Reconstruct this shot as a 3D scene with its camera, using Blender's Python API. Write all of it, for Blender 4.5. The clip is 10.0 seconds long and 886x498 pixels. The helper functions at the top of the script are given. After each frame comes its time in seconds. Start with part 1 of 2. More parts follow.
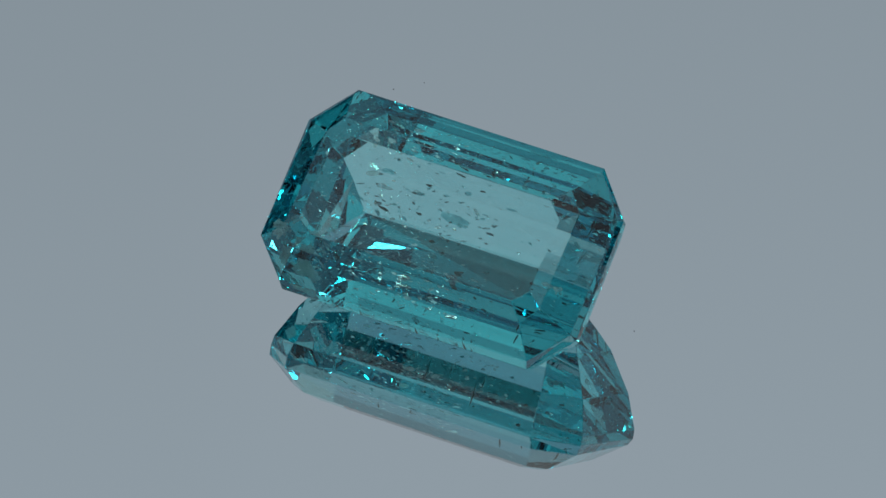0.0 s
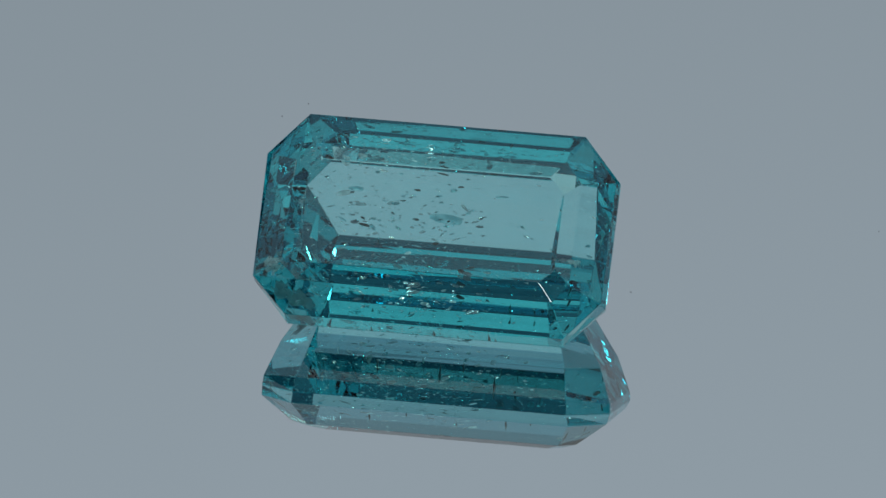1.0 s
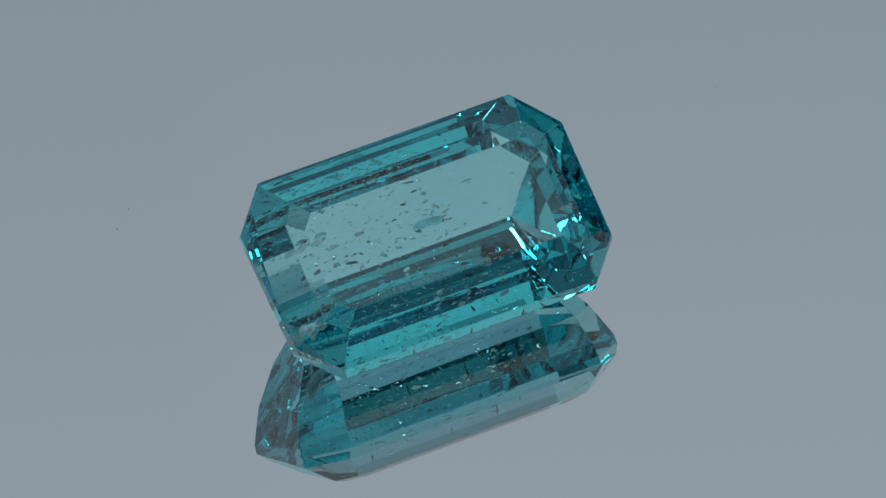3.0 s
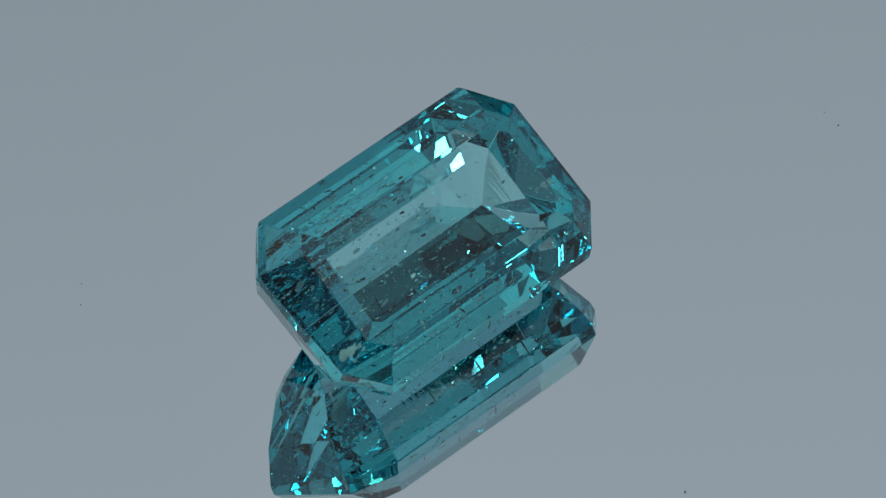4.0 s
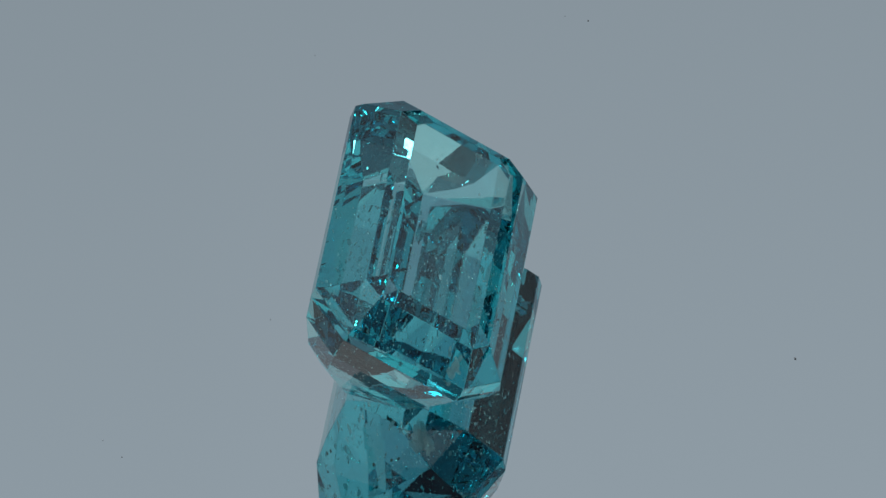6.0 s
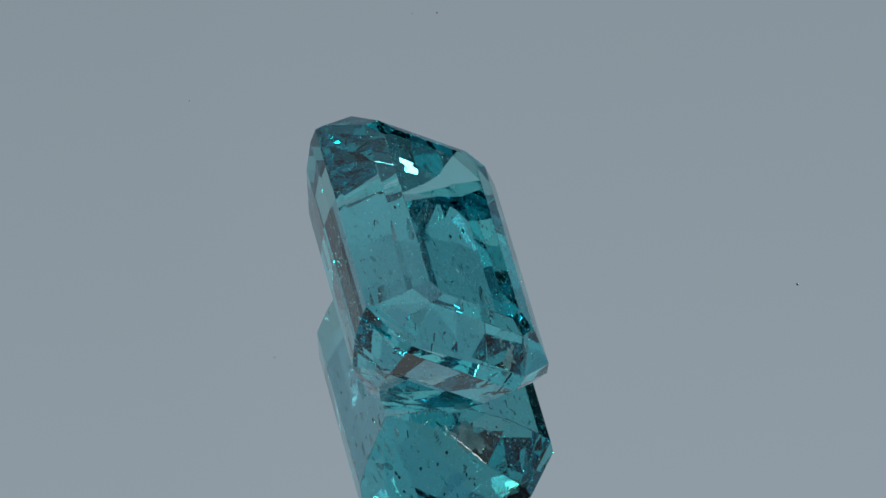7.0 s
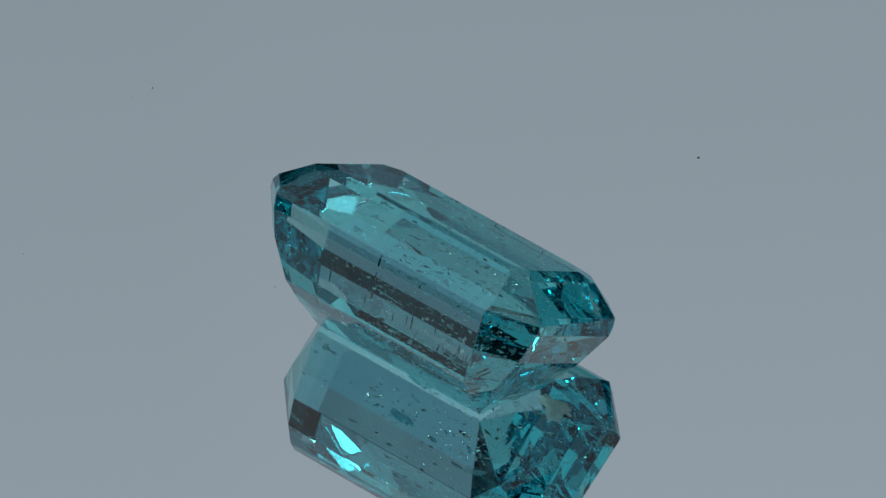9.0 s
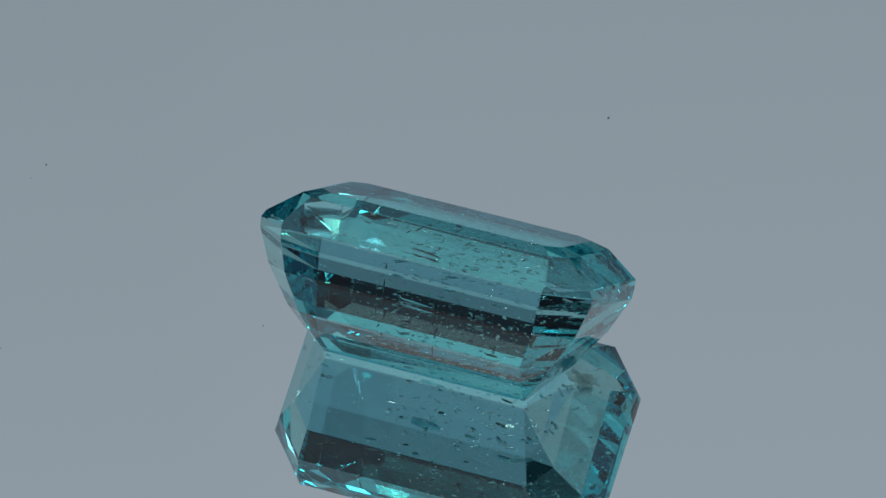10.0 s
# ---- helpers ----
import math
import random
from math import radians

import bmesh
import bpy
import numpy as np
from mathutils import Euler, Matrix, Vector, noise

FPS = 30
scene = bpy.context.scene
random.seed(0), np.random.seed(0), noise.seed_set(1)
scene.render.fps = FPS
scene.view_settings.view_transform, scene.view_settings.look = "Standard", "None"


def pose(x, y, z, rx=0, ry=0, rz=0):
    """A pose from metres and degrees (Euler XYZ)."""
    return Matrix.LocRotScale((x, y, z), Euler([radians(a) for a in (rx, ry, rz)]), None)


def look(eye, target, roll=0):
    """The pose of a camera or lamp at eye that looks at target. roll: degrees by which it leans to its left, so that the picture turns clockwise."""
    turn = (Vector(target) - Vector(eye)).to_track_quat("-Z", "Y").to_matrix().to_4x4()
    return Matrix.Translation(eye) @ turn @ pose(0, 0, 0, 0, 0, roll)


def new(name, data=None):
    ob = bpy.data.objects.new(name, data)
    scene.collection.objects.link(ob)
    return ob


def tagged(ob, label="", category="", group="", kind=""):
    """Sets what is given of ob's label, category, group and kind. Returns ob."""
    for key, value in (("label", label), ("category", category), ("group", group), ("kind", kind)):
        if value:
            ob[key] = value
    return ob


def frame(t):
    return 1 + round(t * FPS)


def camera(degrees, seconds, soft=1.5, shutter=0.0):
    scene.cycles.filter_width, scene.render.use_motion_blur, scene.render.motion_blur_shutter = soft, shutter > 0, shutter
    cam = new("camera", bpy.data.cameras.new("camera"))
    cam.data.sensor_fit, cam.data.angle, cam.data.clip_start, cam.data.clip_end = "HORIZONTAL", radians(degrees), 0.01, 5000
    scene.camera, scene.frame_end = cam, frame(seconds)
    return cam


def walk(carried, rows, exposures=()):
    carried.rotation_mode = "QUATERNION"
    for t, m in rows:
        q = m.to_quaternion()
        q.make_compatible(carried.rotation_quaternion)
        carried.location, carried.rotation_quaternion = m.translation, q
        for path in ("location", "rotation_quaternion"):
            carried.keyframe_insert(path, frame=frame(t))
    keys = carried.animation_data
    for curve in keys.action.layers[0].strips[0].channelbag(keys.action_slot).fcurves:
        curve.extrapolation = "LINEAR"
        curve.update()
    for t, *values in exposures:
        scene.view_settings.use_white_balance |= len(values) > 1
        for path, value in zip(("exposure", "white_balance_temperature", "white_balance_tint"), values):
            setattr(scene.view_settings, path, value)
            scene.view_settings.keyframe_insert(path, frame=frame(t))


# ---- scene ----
MM = 0.001
TURN = 18.522         # degrees a second of the turntable

# camera: a long macro lens that stands still
cam = camera(4.743, 10.0, soft=1.5)
CAM_POSE = look((0.00000, -0.31633, 0.27415), (-0.00007, 0.00189, 0.00220), -3.31)
walk(cam, [(0.0, CAM_POSE), (10.0, CAM_POSE)])

# world: a dim studio
world = bpy.data.worlds.new("studio")
scene.world = world
world.use_nodes = True
world.node_tree.nodes["Background"].inputs[0].default_value = (0.8, 0.9, 1.0, 1)
world.node_tree.nodes["Background"].inputs[1].default_value = 0.006
scene.view_settings.exposure = 0.0
scene.cycles.max_bounces, scene.cycles.glossy_bounces, scene.cycles.transmission_bounces = 20, 16, 16   # light turns many times inside the stone
scene.cycles.sample_clamp_indirect = 0.0   # glints of the lamps keep their full strength

LAMP_CORE = 80.0      # hot spot added to the diffusers to whiten the glints
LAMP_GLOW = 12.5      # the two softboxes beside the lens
FRONT_GLOW = 0.10     # added front fill panel, kept dim so the stone has darks
ROOF_GLOW = 0.55      # unseen roof panel added to fill the stone with light
SIDE_GLOW = 0.31      # added side fill panels, set dimmer than the roof
GEM_IOR = 1.637
EDGE_WEAR = 0.016     # millimetres of rounding on the facet edges
POLISH = 4e-7         # depth of its polishing lines
TILT, AZIMUTH = 35.32, -30.84   # how the stone lies
GEM_PASS, GEM_PASS2 = (0.56, 0.850, 0.875), (0.61, 0.88, 0.90)
GEM_DEEP = (0.40, 0.84, 0.875)   # what is left of the light at each turn inside


# ---- materials ----
def material(name):
    m = bpy.data.materials.new(name)
    m.use_nodes = True
    t = m.node_tree
    for n in list(t.nodes):
        t.nodes.remove(n)
    out = t.nodes.new("ShaderNodeOutputMaterial")
    return m, t, out


def principled(t, **values):
    n = t.nodes.new("ShaderNodeBsdfPrincipled")
    for k, v in values.items():
        n.inputs[k.replace("_", " ")].default_value = v
    return n


def noise_ramp(t, scale, lo, hi, detail=4.0, a=0.35, b=0.65, coords="Object"):
    tc = t.nodes.new("ShaderNodeTexCoord")
    n = t.nodes.new("ShaderNodeTexNoise")
    n.inputs["Scale"].default_value, n.inputs["Detail"].default_value = scale, detail
    t.links.new(tc.outputs[coords], n.inputs["Vector"])
    r = t.nodes.new("ShaderNodeValToRGB")
    r.color_ramp.elements[0].position, r.color_ramp.elements[1].position = a, b
    r.color_ramp.elements[0].color, r.color_ramp.elements[1].color = (*lo, 1), (*hi, 1)
    t.links.new(n.outputs["Fac"], r.inputs[0])
    return n, r


def gem_material():
    """Teal tourmaline: clear facets; what is thrown back inside takes the stone's colour."""
    m, t, out = material("teal_tourmaline")
    n, r = noise_ramp(t, 260.0, GEM_PASS, GEM_PASS2)
    fr = t.nodes.new("ShaderNodeFresnel")
    fr.inputs["IOR"].default_value = GEM_IOR
    refr = t.nodes.new("ShaderNodeBsdfRefraction")
    refr.inputs["IOR"].default_value, refr.inputs["Roughness"].default_value = GEM_IOR, 0.0
    t.links.new(r.outputs[0], refr.inputs["Color"])
    gloss = t.nodes.new("ShaderNodeBsdfGlossy")
    gloss.inputs["Roughness"].default_value = 0.0
    tint = t.nodes.new("ShaderNodeValToRGB")
    tint.color_ramp.elements[0].position, tint.color_ramp.elements[1].position = 0.6, 0.98
    tint.color_ramp.elements[0].color, tint.color_ramp.elements[1].color = (1, 1, 1, 1), (*GEM_DEEP, 1)
    t.links.new(fr.outputs[0], tint.inputs[0])
    t.links.new(tint.outputs[0], gloss.inputs["Color"])
    mix = t.nodes.new("ShaderNodeMixShader")
    t.links.new(fr.outputs[0], mix.inputs[0])
    t.links.new(refr.outputs[0], mix.inputs[1])
    t.links.new(gloss.outputs[0], mix.inputs[2])
    # faint polishing lines across the stone
    tc = t.nodes.new("ShaderNodeTexCoord")
    turn = t.nodes.new("ShaderNodeMapping")
    turn.vector_type = "TEXTURE"
    turn.inputs["Rotation"].default_value = (radians(TILT), 0, radians(AZIMUTH))
    stretch = t.nodes.new("ShaderNodeMapping")
    stretch.inputs["Scale"].default_value = (5200, 300, 300)
    lines = t.nodes.new("ShaderNodeTexNoise")
    lines.inputs["Scale"].default_value, lines.inputs["Detail"].default_value = 1.0, 2.0
    bump = t.nodes.new("ShaderNodeBump")
    bump.inputs["Strength"].default_value, bump.inputs["Distance"].default_value = 1.0, POLISH
    t.links.new(tc.outputs["Object"], turn.inputs[0])
    t.links.new(turn.outputs[0], stretch.inputs[0])
    t.links.new(stretch.outputs[0], lines.inputs["Vector"])
    t.links.new(lines.outputs["Fac"], bump.inputs["Height"])
    for n in (fr, refr, gloss):
        t.links.new(bump.outputs[0], n.inputs["Normal"])
    t.links.new(mix.outputs[0], out.inputs[0])
    return m


def mirror_material():
    m, t, out = material("mirror_silver")
    p = principled(t, Metallic=1.0, Roughness=0.0)
    p.inputs["Base Color"].default_value = (0.90, 0.92, 0.93, 1)
    t.links.new(p.outputs[0], out.inputs[0])
    return m


def edge_material():
    m, t, out = material("ground_glass_edge")
    n, r = noise_ramp(t, 900.0, (0.10, 0.16, 0.15), (0.18, 0.26, 0.24))
    p = principled(t, Roughness=0.45)
    t.links.new(r.outputs[0], p.inputs["Base Color"])
    t.links.new(p.outputs[0], out.inputs[0])
    return m


def dark_material(name, lo, hi, scale, rough):
    """Velvety black cloth or paint with hardly any sheen."""
    m, t, out = material(name)
    n, r = noise_ramp(t, scale, lo, hi)
    p = principled(t, Roughness=rough, Specular_IOR_Level=0.0)
    t.links.new(r.outputs[0], p.inputs["Base Color"])
    b = t.nodes.new("ShaderNodeBump")
    b.inputs["Strength"].default_value, b.inputs["Distance"].default_value = 0.2, 0.0005
    t.links.new(n.outputs["Fac"], b.inputs["Height"])
    t.links.new(b.outputs[0], p.inputs["Normal"])
    t.links.new(p.outputs[0], out.inputs[0])
    return m


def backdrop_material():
    """A self-glowing grey backdrop sheet, its fall of light towards the foot painted in."""
    m, t, out = material("backdrop_glow")
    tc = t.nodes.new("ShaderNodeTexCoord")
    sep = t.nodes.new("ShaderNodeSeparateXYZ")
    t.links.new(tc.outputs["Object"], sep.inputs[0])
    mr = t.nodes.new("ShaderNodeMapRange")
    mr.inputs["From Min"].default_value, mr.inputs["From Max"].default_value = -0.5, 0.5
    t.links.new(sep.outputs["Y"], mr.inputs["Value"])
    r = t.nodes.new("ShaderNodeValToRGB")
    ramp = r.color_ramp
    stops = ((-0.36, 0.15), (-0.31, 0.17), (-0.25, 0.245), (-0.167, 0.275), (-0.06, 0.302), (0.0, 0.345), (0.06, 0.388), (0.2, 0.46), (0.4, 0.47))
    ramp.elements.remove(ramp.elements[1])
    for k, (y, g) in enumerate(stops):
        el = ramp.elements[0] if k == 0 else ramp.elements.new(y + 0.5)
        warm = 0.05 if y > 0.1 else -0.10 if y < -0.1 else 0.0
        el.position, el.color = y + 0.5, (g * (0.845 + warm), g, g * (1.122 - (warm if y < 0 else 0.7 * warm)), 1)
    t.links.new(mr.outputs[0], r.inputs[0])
    # the glow is a little dimmer left of a soft vertical edge
    left_dim = t.nodes.new("ShaderNodeMapRange")
    left_dim.interpolation_type = "SMOOTHSTEP"
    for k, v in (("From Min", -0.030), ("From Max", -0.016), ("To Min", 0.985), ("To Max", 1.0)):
        left_dim.inputs[k].default_value = v
    t.links.new(sep.outputs["X"], left_dim.inputs["Value"])
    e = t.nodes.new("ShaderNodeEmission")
    t.links.new(left_dim.outputs[0], e.inputs["Strength"])
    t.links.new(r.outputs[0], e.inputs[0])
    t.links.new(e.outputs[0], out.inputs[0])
    return m


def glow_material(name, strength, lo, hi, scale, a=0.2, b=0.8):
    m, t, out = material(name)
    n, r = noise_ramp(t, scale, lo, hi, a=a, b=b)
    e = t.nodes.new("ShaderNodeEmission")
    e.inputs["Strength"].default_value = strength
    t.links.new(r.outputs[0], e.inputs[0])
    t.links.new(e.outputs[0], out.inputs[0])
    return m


def lamp_material():
    """Diffuser cloth of a softbox, with an added hot spot whose warmth yellows glints."""
    m, t, out = material("softbox_cloth")
    tc = t.nodes.new("ShaderNodeTexCoord")
    ln = t.nodes.new("ShaderNodeVectorMath")
    ln.operation = "LENGTH"
    hot_spot = t.nodes.new("ShaderNodeVectorMath")
    hot_spot.operation = "SUBTRACT"
    hot_spot.inputs[1].default_value = (0.0, -0.018, 0.0)
    t.links.new(tc.outputs["Object"], hot_spot.inputs[0])
    t.links.new(hot_spot.outputs[0], ln.inputs[0])
    mr = t.nodes.new("ShaderNodeMapRange")
    mr.interpolation_type = "SMOOTHSTEP"
    for k, v in (("From Min", 0.004), ("From Max", 0.012), ("To Min", LAMP_CORE), ("To Max", LAMP_GLOW)):
        mr.inputs[k].default_value = v
    t.links.new(ln.outputs["Value"], mr.inputs["Value"])
    e = t.nodes.new("ShaderNodeEmission")
    # warm hue painted round the hot spot, in place of dispersion colours
    warm = t.nodes.new("ShaderNodeMapRange")
    warm.interpolation_type = "SMOOTHSTEP"
    warm.inputs["From Min"].default_value, warm.inputs["From Max"].default_value = 0.008, 0.022
    t.links.new(ln.outputs["Value"], warm.inputs["Value"])
    hue = t.nodes.new("ShaderNodeValToRGB")
    hue.color_ramp.elements[0].color, hue.color_ramp.elements[1].color = (1.0, 0.86, 0.56, 1), (0.985, 0.985, 1.0, 1)
    t.links.new(warm.outputs[0], hue.inputs[0])
    t.links.new(hue.outputs[0], e.inputs["Color"])
    t.links.new(mr.outputs[0], e.inputs["Strength"])
    t.links.new(e.outputs[0], out.inputs[0])
    return m


def inclusion_material(name, lo, hi, rough, metal):
    m, t, out = material(name)
    n, r = noise_ramp(t, 3000.0, lo, hi)
    p = principled(t, Roughness=rough, Metallic=metal)
    t.links.new(r.outputs[0], p.inputs["Base Color"])
    t.links.new(p.outputs[0], out.inputs[0])
    return m


def feather_material():
    """A healed crack: a thin, ragged, whitish film, open in places, that throws light back with a satin sheen."""
    m, t, out = material("white_feather")
    n, r = noise_ramp(t, 3000.0, (0.90, 0.92, 0.91), (1.0, 1.0, 0.98))
    sheen = t.nodes.new("ShaderNodeBsdfGlossy")
    sheen.inputs["Roughness"].default_value = 0.35
    clear = t.nodes.new("ShaderNodeBsdfTransparent")
    mix = t.nodes.new("ShaderNodeMixShader")
    gaps = t.nodes.new("ShaderNodeMapRange")
    for k, v in (("From Min", 0.40), ("From Max", 0.60), ("To Min", 0.35), ("To Max", 0.80)):
        gaps.inputs[k].default_value = v
    t.links.new(n.outputs["Fac"], gaps.inputs["Value"])
    t.links.new(gaps.outputs[0], mix.inputs[0])
    t.links.new(r.outputs[0], sheen.inputs["Color"])
    t.links.new(sheen.outputs[0], mix.inputs[1])
    t.links.new(clear.outputs[0], mix.inputs[2])
    t.links.new(mix.outputs[0], out.inputs[0])
    return m


def fluid_material():
    """Fluid-filled films and drops: lighter than the stone round them."""
    m, t, out = material("fluid_film")
    n, r = noise_ramp(t, 2.5, (0.45, 0.72, 0.74), (0.85, 0.97, 0.97))
    fr = t.nodes.new("ShaderNodeFresnel")
    fr.inputs["IOR"].default_value = 0.72
    refr = t.nodes.new("ShaderNodeBsdfRefraction")
    refr.inputs["IOR"].default_value, refr.inputs["Roughness"].default_value = 0.72, 0.0
    t.links.new(r.outputs[0], refr.inputs["Color"])
    gloss = t.nodes.new("ShaderNodeBsdfGlossy")
    gloss.inputs["Roughness"].default_value = 0.05
    mix = t.nodes.new("ShaderNodeMixShader")
    t.links.new(fr.outputs[0], mix.inputs[0])
    t.links.new(refr.outputs[0], mix.inputs[1])
    t.links.new(gloss.outputs[0], mix.inputs[2])
    t.links.new(mix.outputs[0], out.inputs[0])
    return m


GEM = gem_material()
MIRROR = mirror_material()
EDGE = edge_material()
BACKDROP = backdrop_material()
LAMP = lamp_material()
# added fill panels: a mottled glow stands in for the unknown surroundings
FRONT = glow_material("front_fill_glow", FRONT_GLOW, (0.50, 0.66, 0.90), (1.05, 1.26, 1.50), 6.5, 0.35, 0.65)
ROOF = glow_material("roof_fill_glow", ROOF_GLOW, (0.80, 0.86, 0.88), (1.12, 1.18, 1.19), 5.5, 0.3, 0.7)
SIDE = glow_material("side_fill_glow", SIDE_GLOW, (0.76, 0.84, 0.92), (1.10, 1.18, 1.24), 5.5, 0.3, 0.7)
BLACK = dark_material("black_fabric", (0.010, 0.010, 0.012), (0.020, 0.020, 0.023), 300.0, 0.9)
WALL = dark_material("mottled_studio_paint", (0.008, 0.014, 0.030), (0.014, 0.024, 0.050), 3.0, 0.9)
FLAKE = inclusion_material("bright_feather", (0.84, 0.90, 0.90), (1.0, 1.0, 0.98), 0.25, 1.0)
SPECK = inclusion_material("dark_mineral", (0.03, 0.08, 0.08), (0.10, 0.20, 0.20), 0.35, 0.0)
FLUID = fluid_material()
FEATHER = feather_material()
DUST = inclusion_material("grey_dust", (0.16, 0.16, 0.17), (0.30, 0.30, 0.30), 0.8, 0.0)


# ---- helpers ----
def link(name, bm, mat, parent=None):
    me = bpy.data.meshes.new(name)
    bm.normal_update()
    bm.to_mesh(me)
    bm.free()
    me.materials.append(mat)
    ob = new(name, me)
    if parent is not None:
        ob.parent = parent
    return ob


def part(name, bm, mat, parent, label=""):
    return tagged(link(name, bm, mat, parent), label=label)


def box(bm, x0, x1, y0, y1, z0, z1, m=Matrix.Identity(4)):
    v = [bm.verts.new(m @ Vector((x, y, z))) for x in (x0, x1) for y in (y0, y1) for z in (z0, z1)]
    for f in ((0, 1, 3, 2), (4, 6, 7, 5), (0, 4, 5, 1), (2, 3, 7, 6), (0, 2, 6, 4), (1, 5, 7, 3)):
        bm.faces.new([v[i] for i in f])
    return v


# ---- the setting ----
FLOOR_Z = -0.006


def room():
    bm = bmesh.new()
    box(bm, -1.2, 1.2, -1.2, 1.2, FLOOR_Z - 0.03, FLOOR_Z)
    tagged(link("floor", bm, BLACK), "matt black cloth-covered studio table top", "floor", kind="structure")
    bm = bmesh.new()
    box(bm, -1.24, 1.24, -1.24, 1.24, 1.3, 1.34)
    tagged(link("ceiling", bm, WALL), "dark navy painted ceiling above the photo set", "ceiling", kind="structure")
    for name, b in (("wall_north", (-1.2, 1.2, 1.2, 1.24)), ("wall_south", (-1.2, 1.2, -1.24, -1.2)),
                    ("wall_east", (1.2, 1.24, -1.24, 1.24)), ("wall_west", (-1.24, -1.2, -1.24, 1.24))):
        bm = bmesh.new()
        box(bm, *b, FLOOR_Z - 0.03, 1.3)
        tagged(link(name, bm, WALL), "plain dark navy blue studio wall", "wall", kind="structure")


def backdrop():
    """The sloping back sheet, which the mirror shows behind the stone."""
    bm = bmesh.new()
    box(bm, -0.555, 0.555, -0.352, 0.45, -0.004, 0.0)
    ob = tagged(link("backdrop", bm, BACKDROP), "plain blue-grey backdrop sheet that glows by itself", "backdrop", kind="structure")
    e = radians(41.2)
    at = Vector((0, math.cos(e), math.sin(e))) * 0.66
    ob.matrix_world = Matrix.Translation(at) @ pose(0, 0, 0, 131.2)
    return ob


def tent():
    """Unseen glowing panels added to light the stone; the front opens to the camera."""
    for name, x in (("fill_panel_east", 0.56), ("fill_panel_west", -0.56)):
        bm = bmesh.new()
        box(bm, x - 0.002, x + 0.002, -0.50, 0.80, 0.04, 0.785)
        tagged(link(name, bm, SIDE), "unseen glowing white side panel added as fill light", "light tent", kind="structure")
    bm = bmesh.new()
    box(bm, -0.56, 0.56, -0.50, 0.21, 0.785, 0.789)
    tagged(link("fill_panel_roof", bm, ROOF), "unseen glowing white roof panel added as fill light", "light tent", kind="structure")
    # front fill panel with an opening for the lens and the lamps
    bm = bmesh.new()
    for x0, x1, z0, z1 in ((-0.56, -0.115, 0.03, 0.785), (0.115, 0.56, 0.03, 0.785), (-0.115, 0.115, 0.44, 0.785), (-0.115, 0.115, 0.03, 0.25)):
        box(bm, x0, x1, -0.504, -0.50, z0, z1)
    tagged(link("fill_panel_front", bm, FRONT), "unseen dimly glowing front panel added as fill light, open in its middle", "light tent", kind="structure")


def softbox(side):
    """One of the two lights beside the lens, turned to the stone."""
    base = new("softbox")
    az, el, dist = radians(10.4 * side), radians(39.5), 0.44
    eye = Vector((math.sin(az) * math.cos(el), -math.cos(az) * math.cos(el), math.sin(el))) * dist
    base.matrix_world = look(eye, (0, 0, 0.003))
    w, h = 0.028, 0.028
    bm = bmesh.new()
    box(bm, -w, w, -h, h, -0.001, 0.0)
    part("diffuser", bm, LAMP, base, "glowing white diffuser cloth")
    bm = bmesh.new()
    a, b, c, d = ([bm.verts.new((x * k, y * k2, z)) for x, y in ((-1, -1), (1, -1), (1, 1), (-1, 1))]
                  for k, k2, z in ((w + 0.003, h + 0.003, -0.003), (w + 0.003, h + 0.003, 0.004), (w * 0.4, h * 0.4, 0.05), (w * 0.9, h * 0.9, 0.003)))
    for r, s in ((a, b), (b, c)):
        for i in range(4):
            bm.faces.new((r[i], r[(i + 1) % 4], s[(i + 1) % 4], s[i]))
    bm.faces.new(c)
    part("housing", bm, BLACK, base, "black softbox housing")
    down = base.matrix_world.inverted()
    bm = bmesh.new()
    foot = eye + (base.matrix_world.to_3x3() @ Vector((0, 0, 0.052)))
    m = down @ Matrix.Translation((foot.x, foot.y, (foot.z + FLOOR_Z) / 2))
    bmesh.ops.create_cone(bm, cap_ends=True, segments=20, radius1=0.006, radius2=0.006, depth=foot.z - FLOOR_Z, matrix=m)
    part("pole", bm, BLACK, base, "thin black stand pole")
    bm = bmesh.new()
    m = down @ Matrix.Translation((foot.x, foot.y, FLOOR_Z + 0.004))
    bmesh.ops.create_cone(bm, cap_ends=True, segments=32, radius1=0.045, radius2=0.040, depth=0.008, matrix=m)
    part("foot", bm, BLACK, base, "round black stand foot")
    tagged(base, "small black softbox with white diffuser beside the lens", "studio lamp", "lamps beside the lens")
    return base


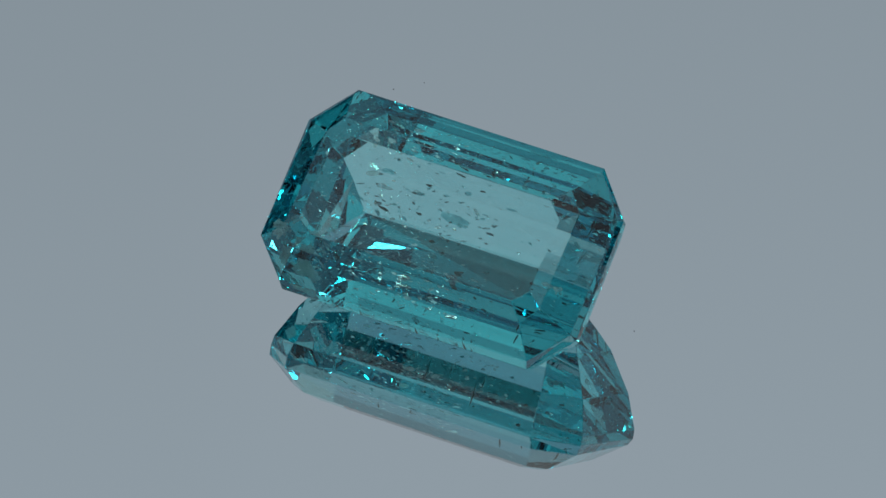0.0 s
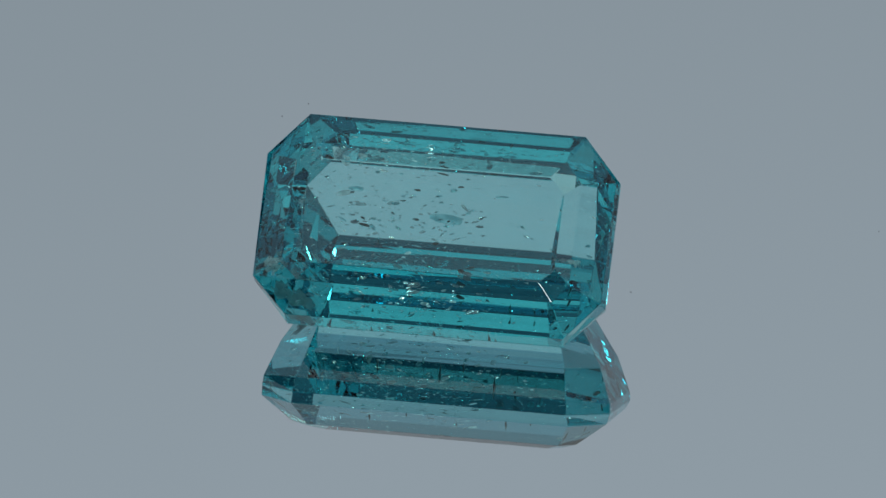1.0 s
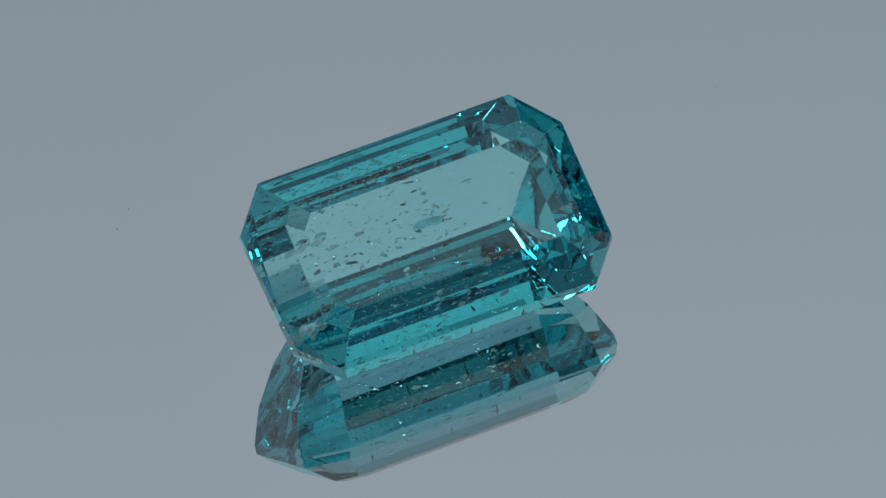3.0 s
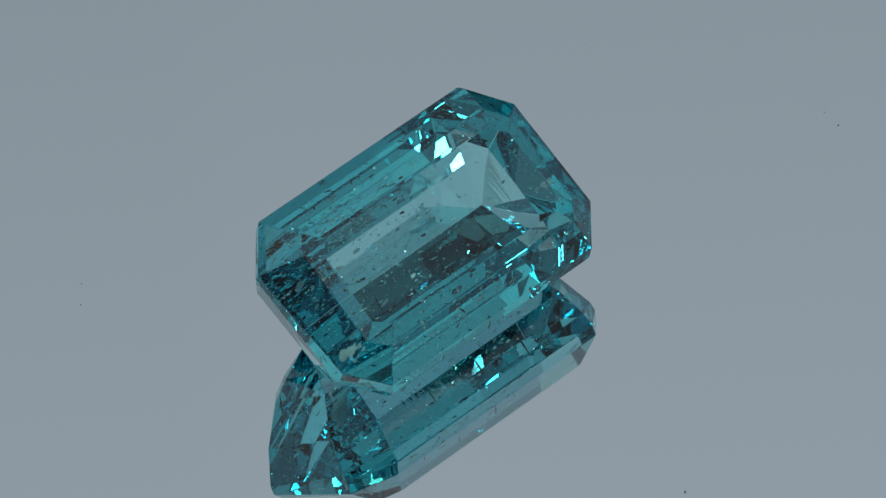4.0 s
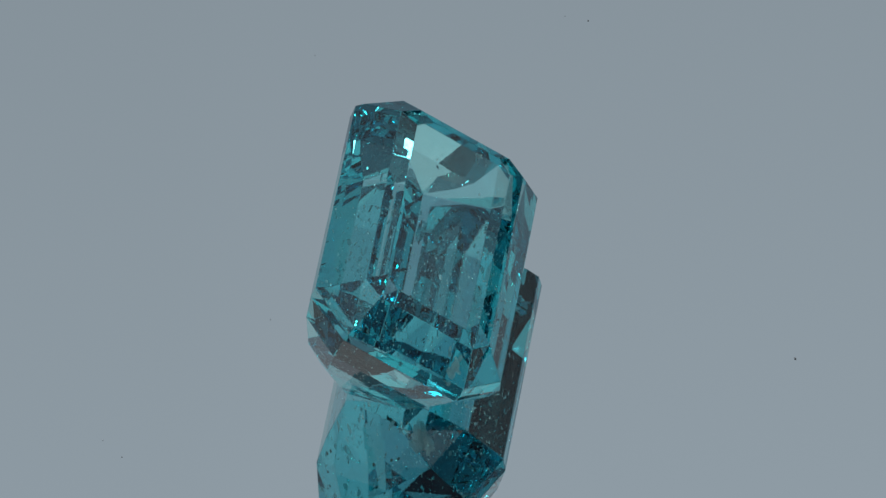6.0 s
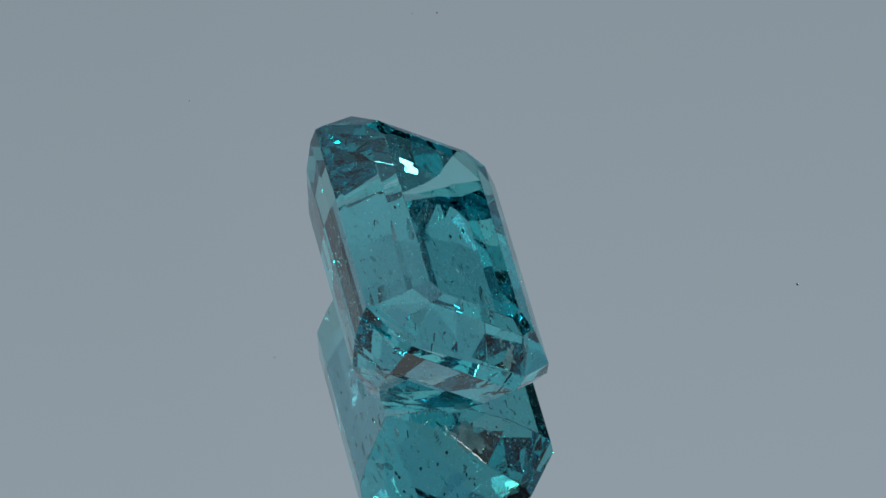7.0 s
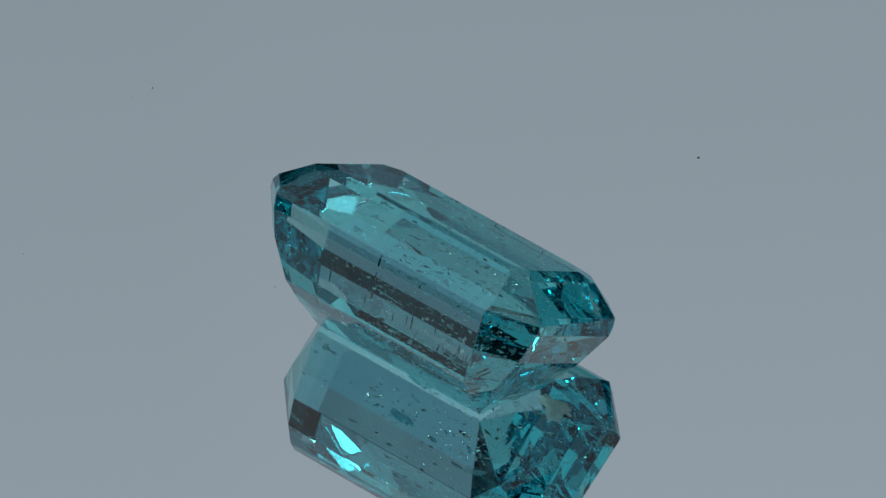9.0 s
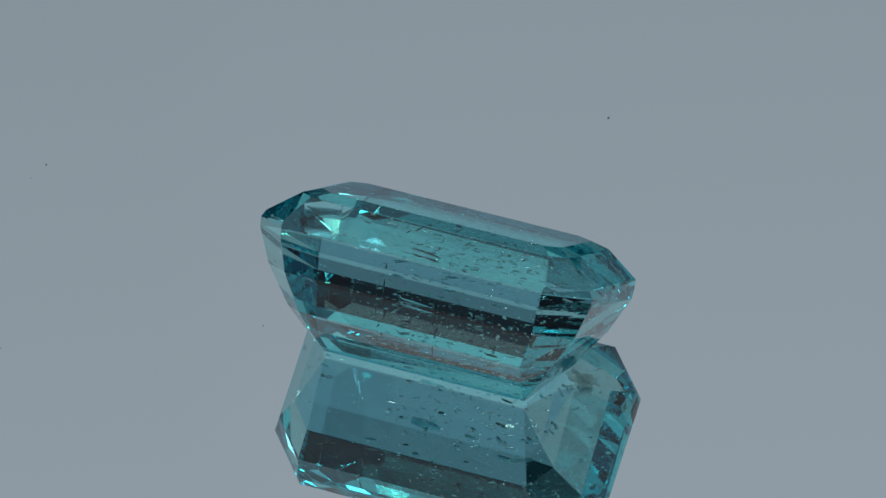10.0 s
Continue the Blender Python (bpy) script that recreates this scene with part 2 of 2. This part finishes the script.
# ---- mirror plate ----
def mirror_plate():
    base = new("mirror_plate")
    n, r, h = 160, 0.0340, 0.0055
    bm = bmesh.new()
    ring = lambda rr, z: [bm.verts.new((rr * math.cos(2 * math.pi * i / n), rr * math.sin(2 * math.pi * i / n), z)) for i in range(n)]
    top = ring(r - 0.0006, 0.0)
    low = ring(r - 0.0006, -0.0008)
    bm.faces.new(top)
    for i in range(n):
        bm.faces.new((low[i], low[(i + 1) % n], top[(i + 1) % n], top[i]))
    bm.faces.new(low[::-1])
    part("mirror_surface", bm, MIRROR, base, "silvered mirror surface")
    bm = bmesh.new()
    rings = [ring(r, -0.0009), ring(r, -h), ring(r - 0.001, -h - 0.0004)]
    bm.faces.new(rings[0])
    for a, b in zip(rings, rings[1:]):
        for i in range(n):
            bm.faces.new((b[i], b[(i + 1) % n], a[(i + 1) % n], a[i]))
    bm.faces.new(rings[-1][::-1])
    part("backing", bm, EDGE, base, "ground glass backing disc")
    return tagged(base, "round silvered mirror plate turning under the gemstone", "mirror")


# ---- gemstone ----
STONE = Matrix.Translation(Vector((-0.008, 0.800, 4.066)) * MM) @ pose(0, 0, 0, 0, 0, AZIMUTH) @ pose(0, 0, 0, TILT) @ Matrix.Diagonal((MM, MM, MM, 1))

# step-cut rings from table to lower pavilion: height, end (u), half width at the ends, long side (v), half length of the long sides
RINGS = [
    (1.71, 5.10, 1.55, 2.08, 4.44),
    (1.47, 5.68, 2.07, 2.77, 4.99),
    (0.51, 6.87, 2.47, 3.96, 5.48),
    (0.15, 7.00, 2.58, 4.19, 5.40),
    (-0.14, 7.00, 2.58, 4.19, 5.40),
    (-1.58, 6.46, 2.25, 3.57, 5.15),
    (-3.108, 5.52, 1.69, 2.60, 4.62),
    (-3.817, 4.98, 1.07, 1.60, 4.45),
]
# the cutter's small errors: corner shifts in u and v, and the lean of the crown
UNEVEN = ((-0.12, 0.09), (0.0, 0.06), (-0.02, -0.10), (-0.04, 0.01), (0.06, -0.03), (0.01, 0.0), (0.10, -0.01), (-0.03, -0.04))
UNEVEN_CROWN = ((-0.06, 0.06), (0.0, 0.06), (-0.02, -0.06), (-0.04, 0.01), (0.06, -0.03), (0.01, 0.03), (-0.05, -0.01), (0.08, 0.0))
CROWN_LEAN = 0.03
CROWN_RINGS = 3
GIRDLE_DIP = (0.20, 0.20, 0.05, 0.05, 0.20, 0.20, 0.05, 0.05)   # the girdle is thicker along the long sides
DEEP_CORNER = {(5, 5): (0.16, 0.0), (5, 6): (0.0, 0.17)}   # one pavilion corner is cut a few degrees flatter
KEEL = (-4.76, 4.24)


def gemstone():
    base = new("gemstone")
    bm = bmesh.new()
    rings = []
    for k, (n, ue, ve, vl, ul) in enumerate(RINGS):
        pts = ((-ul, vl), (ul, vl), (ue, ve), (ue, -ve), (ul, -vl), (-ul, -vl), (-ue, -ve), (-ue, ve))
        cut = [DEEP_CORNER.get((k, i), (0.0, 0.0)) for i in range(8)]
        rings.append([bm.verts.new(STONE @ Vector((u + du + cu, v + dv + cv, n - (CROWN_LEAN * v if k < CROWN_RINGS else 0))))
                      for (u, v), (du, dv), (cu, cv) in zip(pts, UNEVEN_CROWN if k < CROWN_RINGS else UNEVEN, cut)])
    for low, deep, dip in zip(rings[CROWN_RINGS + 1], rings[CROWN_RINGS + 2], GIRDLE_DIP):
        low.co = low.co.lerp(deep.co, dip)
    bm.faces.new(rings[0][::-1])
    for a, b in zip(rings, rings[1:]):
        for i in range(8):
            j = (i + 1) % 8
            bm.faces.new((a[i], a[j], b[j], b[i]))
    kl, kr = (bm.verts.new(STONE @ Vector((s * KEEL[1], 0, KEEL[0]))) for s in (-1, 1))
    r = rings[-1]
    bm.faces.new((r[0], r[1], kr, kl))
    bm.faces.new((r[1], r[2], kr))
    bm.faces.new((r[2], r[3], kr))
    bm.faces.new((r[3], r[4], kr))
    bm.faces.new((r[4], r[5], kl, kr))
    bm.faces.new((r[5], r[6], kl))
    bm.faces.new((r[6], r[7], kl))
    bm.faces.new((r[7], r[0], kl))
    bmesh.ops.recalc_face_normals(bm, faces=bm.faces[:])
    # worn edges, then the shell in its four zones, edge on edge
    bmesh.ops.bevel(bm, geom=bm.edges[:], offset=EDGE_WEAR * MM, segments=1, affect="EDGES", clamp_overlap=True)
    bm.normal_update()
    up = (STONE.to_3x3() @ Vector((0, 0, 1))).normalized()
    back = STONE.inverted()
    table = max((f for f in bm.faces if f.normal.dot(up) > 0.98), key=lambda f: f.calc_area())
    where = {f: "table" if f is table else (back @ f.calc_center_median()).z for f in bm.faces}
    zones = (("table_facet", lambda h: h == "table", "broad flat polished table"), ("crown", lambda h: h != "table" and h >= 0.16, "bevelled step-cut crown"),
             ("girdle", lambda h: h != "table" and -0.30 <= h < 0.16, "narrow polished girdle"), ("pavilion", lambda h: h != "table" and h < -0.30, "deep step-cut pavilion"))
    faces = [([v.co.copy() for v in f.verts], where[f]) for f in bm.faces]
    for name, inside, label in zones:
        zone = bmesh.new()
        for corners, height in faces:
            if inside(height):
                zone.faces.new([zone.verts.new(c) for c in corners])
        bmesh.ops.remove_doubles(zone, verts=zone.verts[:], dist=1e-7)
        part(name, zone, GEM, base, label)
    bm.free()
    inclusions(base)
    return tagged(base, "transparent teal emerald-cut gemstone lying tilted on the mirror", "gemstone")


def flake(rng, thick):
    """A flat, ragged lens, one long."""
    bm = bmesh.new()
    n = 9
    rim = []
    for i in range(n):
        a = 2 * math.pi * i / n
        k = rng.uniform(0.75, 1.1)
        rim.append(bm.verts.new((0.5 * k * math.cos(a), 0.19 * k * math.sin(a), rng.uniform(-0.3, 0.3) * thick)))
    top, low = bm.verts.new((rng.uniform(-0.1, 0.1), 0, thick)), bm.verts.new((rng.uniform(-0.1, 0.1), 0, -thick))
    for i in range(n):
        bm.faces.new((rim[i], rim[(i + 1) % n], top))
        bm.faces.new((rim[(i + 1) % n], rim[i], low))
    bmesh.ops.recalc_face_normals(bm, faces=bm.faces[:])
    return bm


def room_at(u, v):
    """Heights between which the stone is solid at u, v, with a margin."""
    u, v = abs(u), abs(v)
    lo, hi = -4.6, 1.25
    lo = max(lo, -4.76 + 0.70 * v + 0.35, -4.76 + 1.25 * max(0, u - 3.9) + 0.35)
    if v > 2.5 or u > 5.3:
        hi = 0.3
    return lo, hi


def shared_mesh(name, bm, mat):
    me = bpy.data.meshes.new(name)
    bm.normal_update()
    bm.to_mesh(me)
    bm.free()
    me.materials.append(mat)
    return me


def inclusions(base):
    """Feathers, fluid drops, mineral grains and growth tubes inside the stone, thickest towards one end."""
    rng = random.Random(7)
    kinds = (FLAKE, SPECK, FLUID, FEATHER, FLUID)
    meshes = [shared_mesh("inclusion", flake(rng, rng.uniform(0.008, 0.03) if kinds[k % 5] is FLAKE else rng.uniform(0.02, 0.07)), kinds[k % 5]) for k in range(30)]
    for i in range(170):
        if rng.random() < 0.72:
            u, v = rng.uniform(-5.2, 1.0), rng.uniform(-2.4, 2.8)
        else:
            u, v = rng.uniform(-1.0, 5.2), rng.uniform(-2.8, 2.8)
        lo, hi = room_at(u, v)
        if lo > hi:
            continue
        n = rng.uniform(lo, hi)
        size = min(0.8, 0.10 * math.exp(rng.gauss(0, 0.7)) + 0.04)
        slim = rng.choice((0.5, 0.8, 1.0, 1.6))
        ob = new("inclusion", rng.choice(meshes))
        ob.parent = base
        ob.matrix_local = STONE @ pose(u, v, n, rng.gauss(0, 16) if rng.random() < 0.6 else rng.uniform(-70, 70), rng.gauss(0, 12), rng.gauss(0, 16)) @ Matrix.Diagonal((size * 1.3, size * slim, size * slim, 1))
    # whitish feathers near the ends, each of several ragged films
    white = [shared_mesh("feather", flake(rng, 0.03), FEATHER) for k in range(4)]
    for c, face, spread, count in (((-5.25, -1.95, -2.3), (-0.62, -0.17, -0.76), 0.40, 30), ((-4.95, -1.45, -2.9), (-0.60, -0.45, -0.66), 0.25, 5),
                                   ((-5.95, -1.95, 0.35), (-0.56, -0.03, 0.83), 0.30, 14), ((5.32, -0.98, 0.28), (0.20, -0.1, 0.97), 0.20, 8), ((-5.5, -1.5, 0.5), (-0.63, 0.0, 0.78), 0.14, 4), ((1.2, -2.6, -1.2), (0.0, -0.8, -0.6), 0.16, 4),
                                   ((-0.6, -2.7, -1.0), (0.0, -0.8, -0.6), 0.18, 5), ((-2.6, -2.6, -1.1), (0.1, -0.8, -0.6), 0.16, 4)):
        lie = Vector(face).to_track_quat("Z", "X").to_matrix().to_4x4()
        for k in range(count):
            ob = new("feather", rng.choice(white))
            ob.parent = base
            size = rng.uniform(0.35, 0.9) * spread * 1.9
            at = lie @ Vector((rng.gauss(0, spread * 0.7), rng.gauss(0, spread * 0.45), -abs(rng.gauss(0, 0.03))))
            ob.matrix_local = STONE @ Matrix.Translation(Vector(c) + at) @ lie @ pose(0, 0, 0, rng.gauss(0, 7), rng.gauss(0, 7), rng.gauss(20, 40)) @ Matrix.Diagonal((size, size * rng.uniform(0.8, 1.7), size * 0.5, 1))
    # small bright films, each sheet of them turned to flash the lamps as glints
    films = [shared_mesh("feather", flake(rng, rng.uniform(0.006, 0.02)), mat) for mat in (FLAKE, FEATHER, FLAKE)]
    for face, (u0, u1), (v0, v1), (n0, n1), count, wide in (((-0.11, -0.965, -0.23), (-4.2, 3.8), (-3.1, -2.2), (-1.7, -0.3), 60, 4.5), ((-0.30, 0.27, -0.91), (-4.2, 1.6), (-0.6, 1.5), (-3.4, -2.2), 55, 6.5),
                                                            ((0.17, -0.38, 0.91), (-3.0, 2.4), (-3.0, -1.6), (-0.3, 0.5), 44, 3.5), ((0.17, 0.25, 0.95), (-4.0, -0.5), (2.2, 3.2), (-0.4, 0.2), 22, 3.5)):
        lie = Vector(face).to_track_quat("Z", "Y").to_matrix().to_4x4()
        along = math.degrees(math.atan2(*reversed((lie.inverted().to_3x3() @ Vector((1, 0, 0))).to_2d())))
        for k in range(count):
            u, v, n = rng.uniform(u0, u1), rng.uniform(v0, v1), rng.uniform(n0, n1)
            n = max(n, room_at(u, v)[0] + 0.1)
            size = min(0.42, 0.10 * math.exp(rng.gauss(0, 0.6)) + 0.04)
            ob = new("feather", rng.choice(films))
            ob.parent = base
            ob.matrix_local = STONE @ Matrix.Translation((u, v, n)) @ lie @ pose(0, 0, 0, rng.gauss(0, wide), rng.gauss(0, wide), along + rng.gauss(0, 14)) @ Matrix.Diagonal((size * 1.3, size * rng.uniform(0.8, 1.9), size, 1))
    # fine grains, too small to count
    bm = bmesh.new()
    for k in range(480):
        u, v = (rng.uniform(-5.4, 0.5), rng.uniform(-2.8, 3.0)) if k % 4 else (rng.uniform(-1, 5.4), rng.uniform(-3, 3))
        lo, hi = room_at(u, v)
        if lo > hi:
            continue
        r = 0.014 * math.exp(rng.gauss(0, 0.55)) + 0.006
        m = STONE @ pose(u, v, rng.uniform(lo, hi), rng.uniform(0, 90), 0, rng.gauss(0, 20)) @ Matrix.Diagonal((2.4 * r, r, r, 1))
        p = [bm.verts.new(m @ Vector(q)) for q in ((1, 0, 0), (-1, 0, 0), (0, 1, 0), (0, -1, 0), (0, 0, 1), (0, 0, -1))]
        for a, b, c in ((0, 2, 4), (2, 1, 4), (1, 3, 4), (3, 0, 4), (2, 0, 5), (1, 2, 5), (3, 1, 5), (0, 3, 5)):
            bm.faces.new((p[a], p[b], p[c]))
    tagged(part("fine_grains", bm, FLAKE, base, "pinpoint bright grains"), kind="stuff")
    # one broad leaf-shaped feather in the middle, and thin tubes that stand across the long sides
    leaf = new("feather", shared_mesh("feather", flake(rng, 0.015), FLUID))
    leaf.parent = base
    leaf.matrix_local = STONE @ pose(0.35, 0.5, -1.2, 8, -4, -6) @ Matrix.Diagonal((1.5, 1.2, 1.0, 1))
    tubes = [shared_mesh("growth_tube", flake(rng, 0.05), SPECK) for k in range(3)]
    for u, side, n, size in ((-3.1, 1, -1.6, 0.75), (-1.6, 1, -1.9, 0.6), (0.4, 1, -1.5, 0.5), (2.4, 1, -1.8, 1.0), (3.4, 1, -2.0, 0.6), (-2.2, -1, -1.0, 0.8),
                             (0.3, -1, -0.9, 1.0), (2.5, -1, -0.6, 1.1), (2.7, -1, -1.1, 0.7), (1.2, -1, -1.2, 0.6)):
        ob = new("growth_tube", tubes[rng.randrange(3)])
        ob.parent = base
        v = side * (3.85 + 0.5 * n)
        ob.matrix_local = STONE @ pose(u, v, n, 0, 90, side * rng.uniform(-8, 8)) @ Matrix.Diagonal((size, 0.35 * size, size, 1))


def dust(x, y, size):
    """A grain of lint on the mirror."""
    rng = random.Random(int(1000 * (x + 50)))
    bm = flake(rng, 0.22)
    for v in bm.verts:
        v.co.y *= 2.0
    ob = link("dust_speck", bm, DUST)
    ob.matrix_world = Matrix.Translation((x * MM, y * MM, 0.2 * size * MM)) @ pose(0, 0, 0, 0, 0, rng.uniform(0, 180)) @ Matrix.Diagonal((size * MM, size * MM, size * MM, 1))
    return tagged(ob, "tiny dark speck of dust on the mirror plate", "dust", "dust on the mirror")


room()
backdrop()
tent()
softbox(-1)
softbox(1)
plate = mirror_plate()
gem = gemstone()
specks = [dust(x, y, size) for x, y, size in ((-7.90, -11.27, 0.12), (14.62, -12.42, 0.08), (7.2, -1.13, 0.06), (3.27, 6.22, 0.05), (17.5, -1.64, 0.05),
                                              (-1.68, 14.5, 0.06), (-0.44, 14.8, 0.05), (15.3, -11.7, 0.05))]


def motions():
    rows = [(0.5 * i, pose(0, 0, 0, 0, 0, TURN * 0.5 * i)) for i in range(21)]
    walk(plate, rows)
    walk(gem, rows)
    for ob in specks:
        spin = ob.matrix_world.copy()
        walk(ob, [(t, m @ spin) for t, m in rows])


motions()
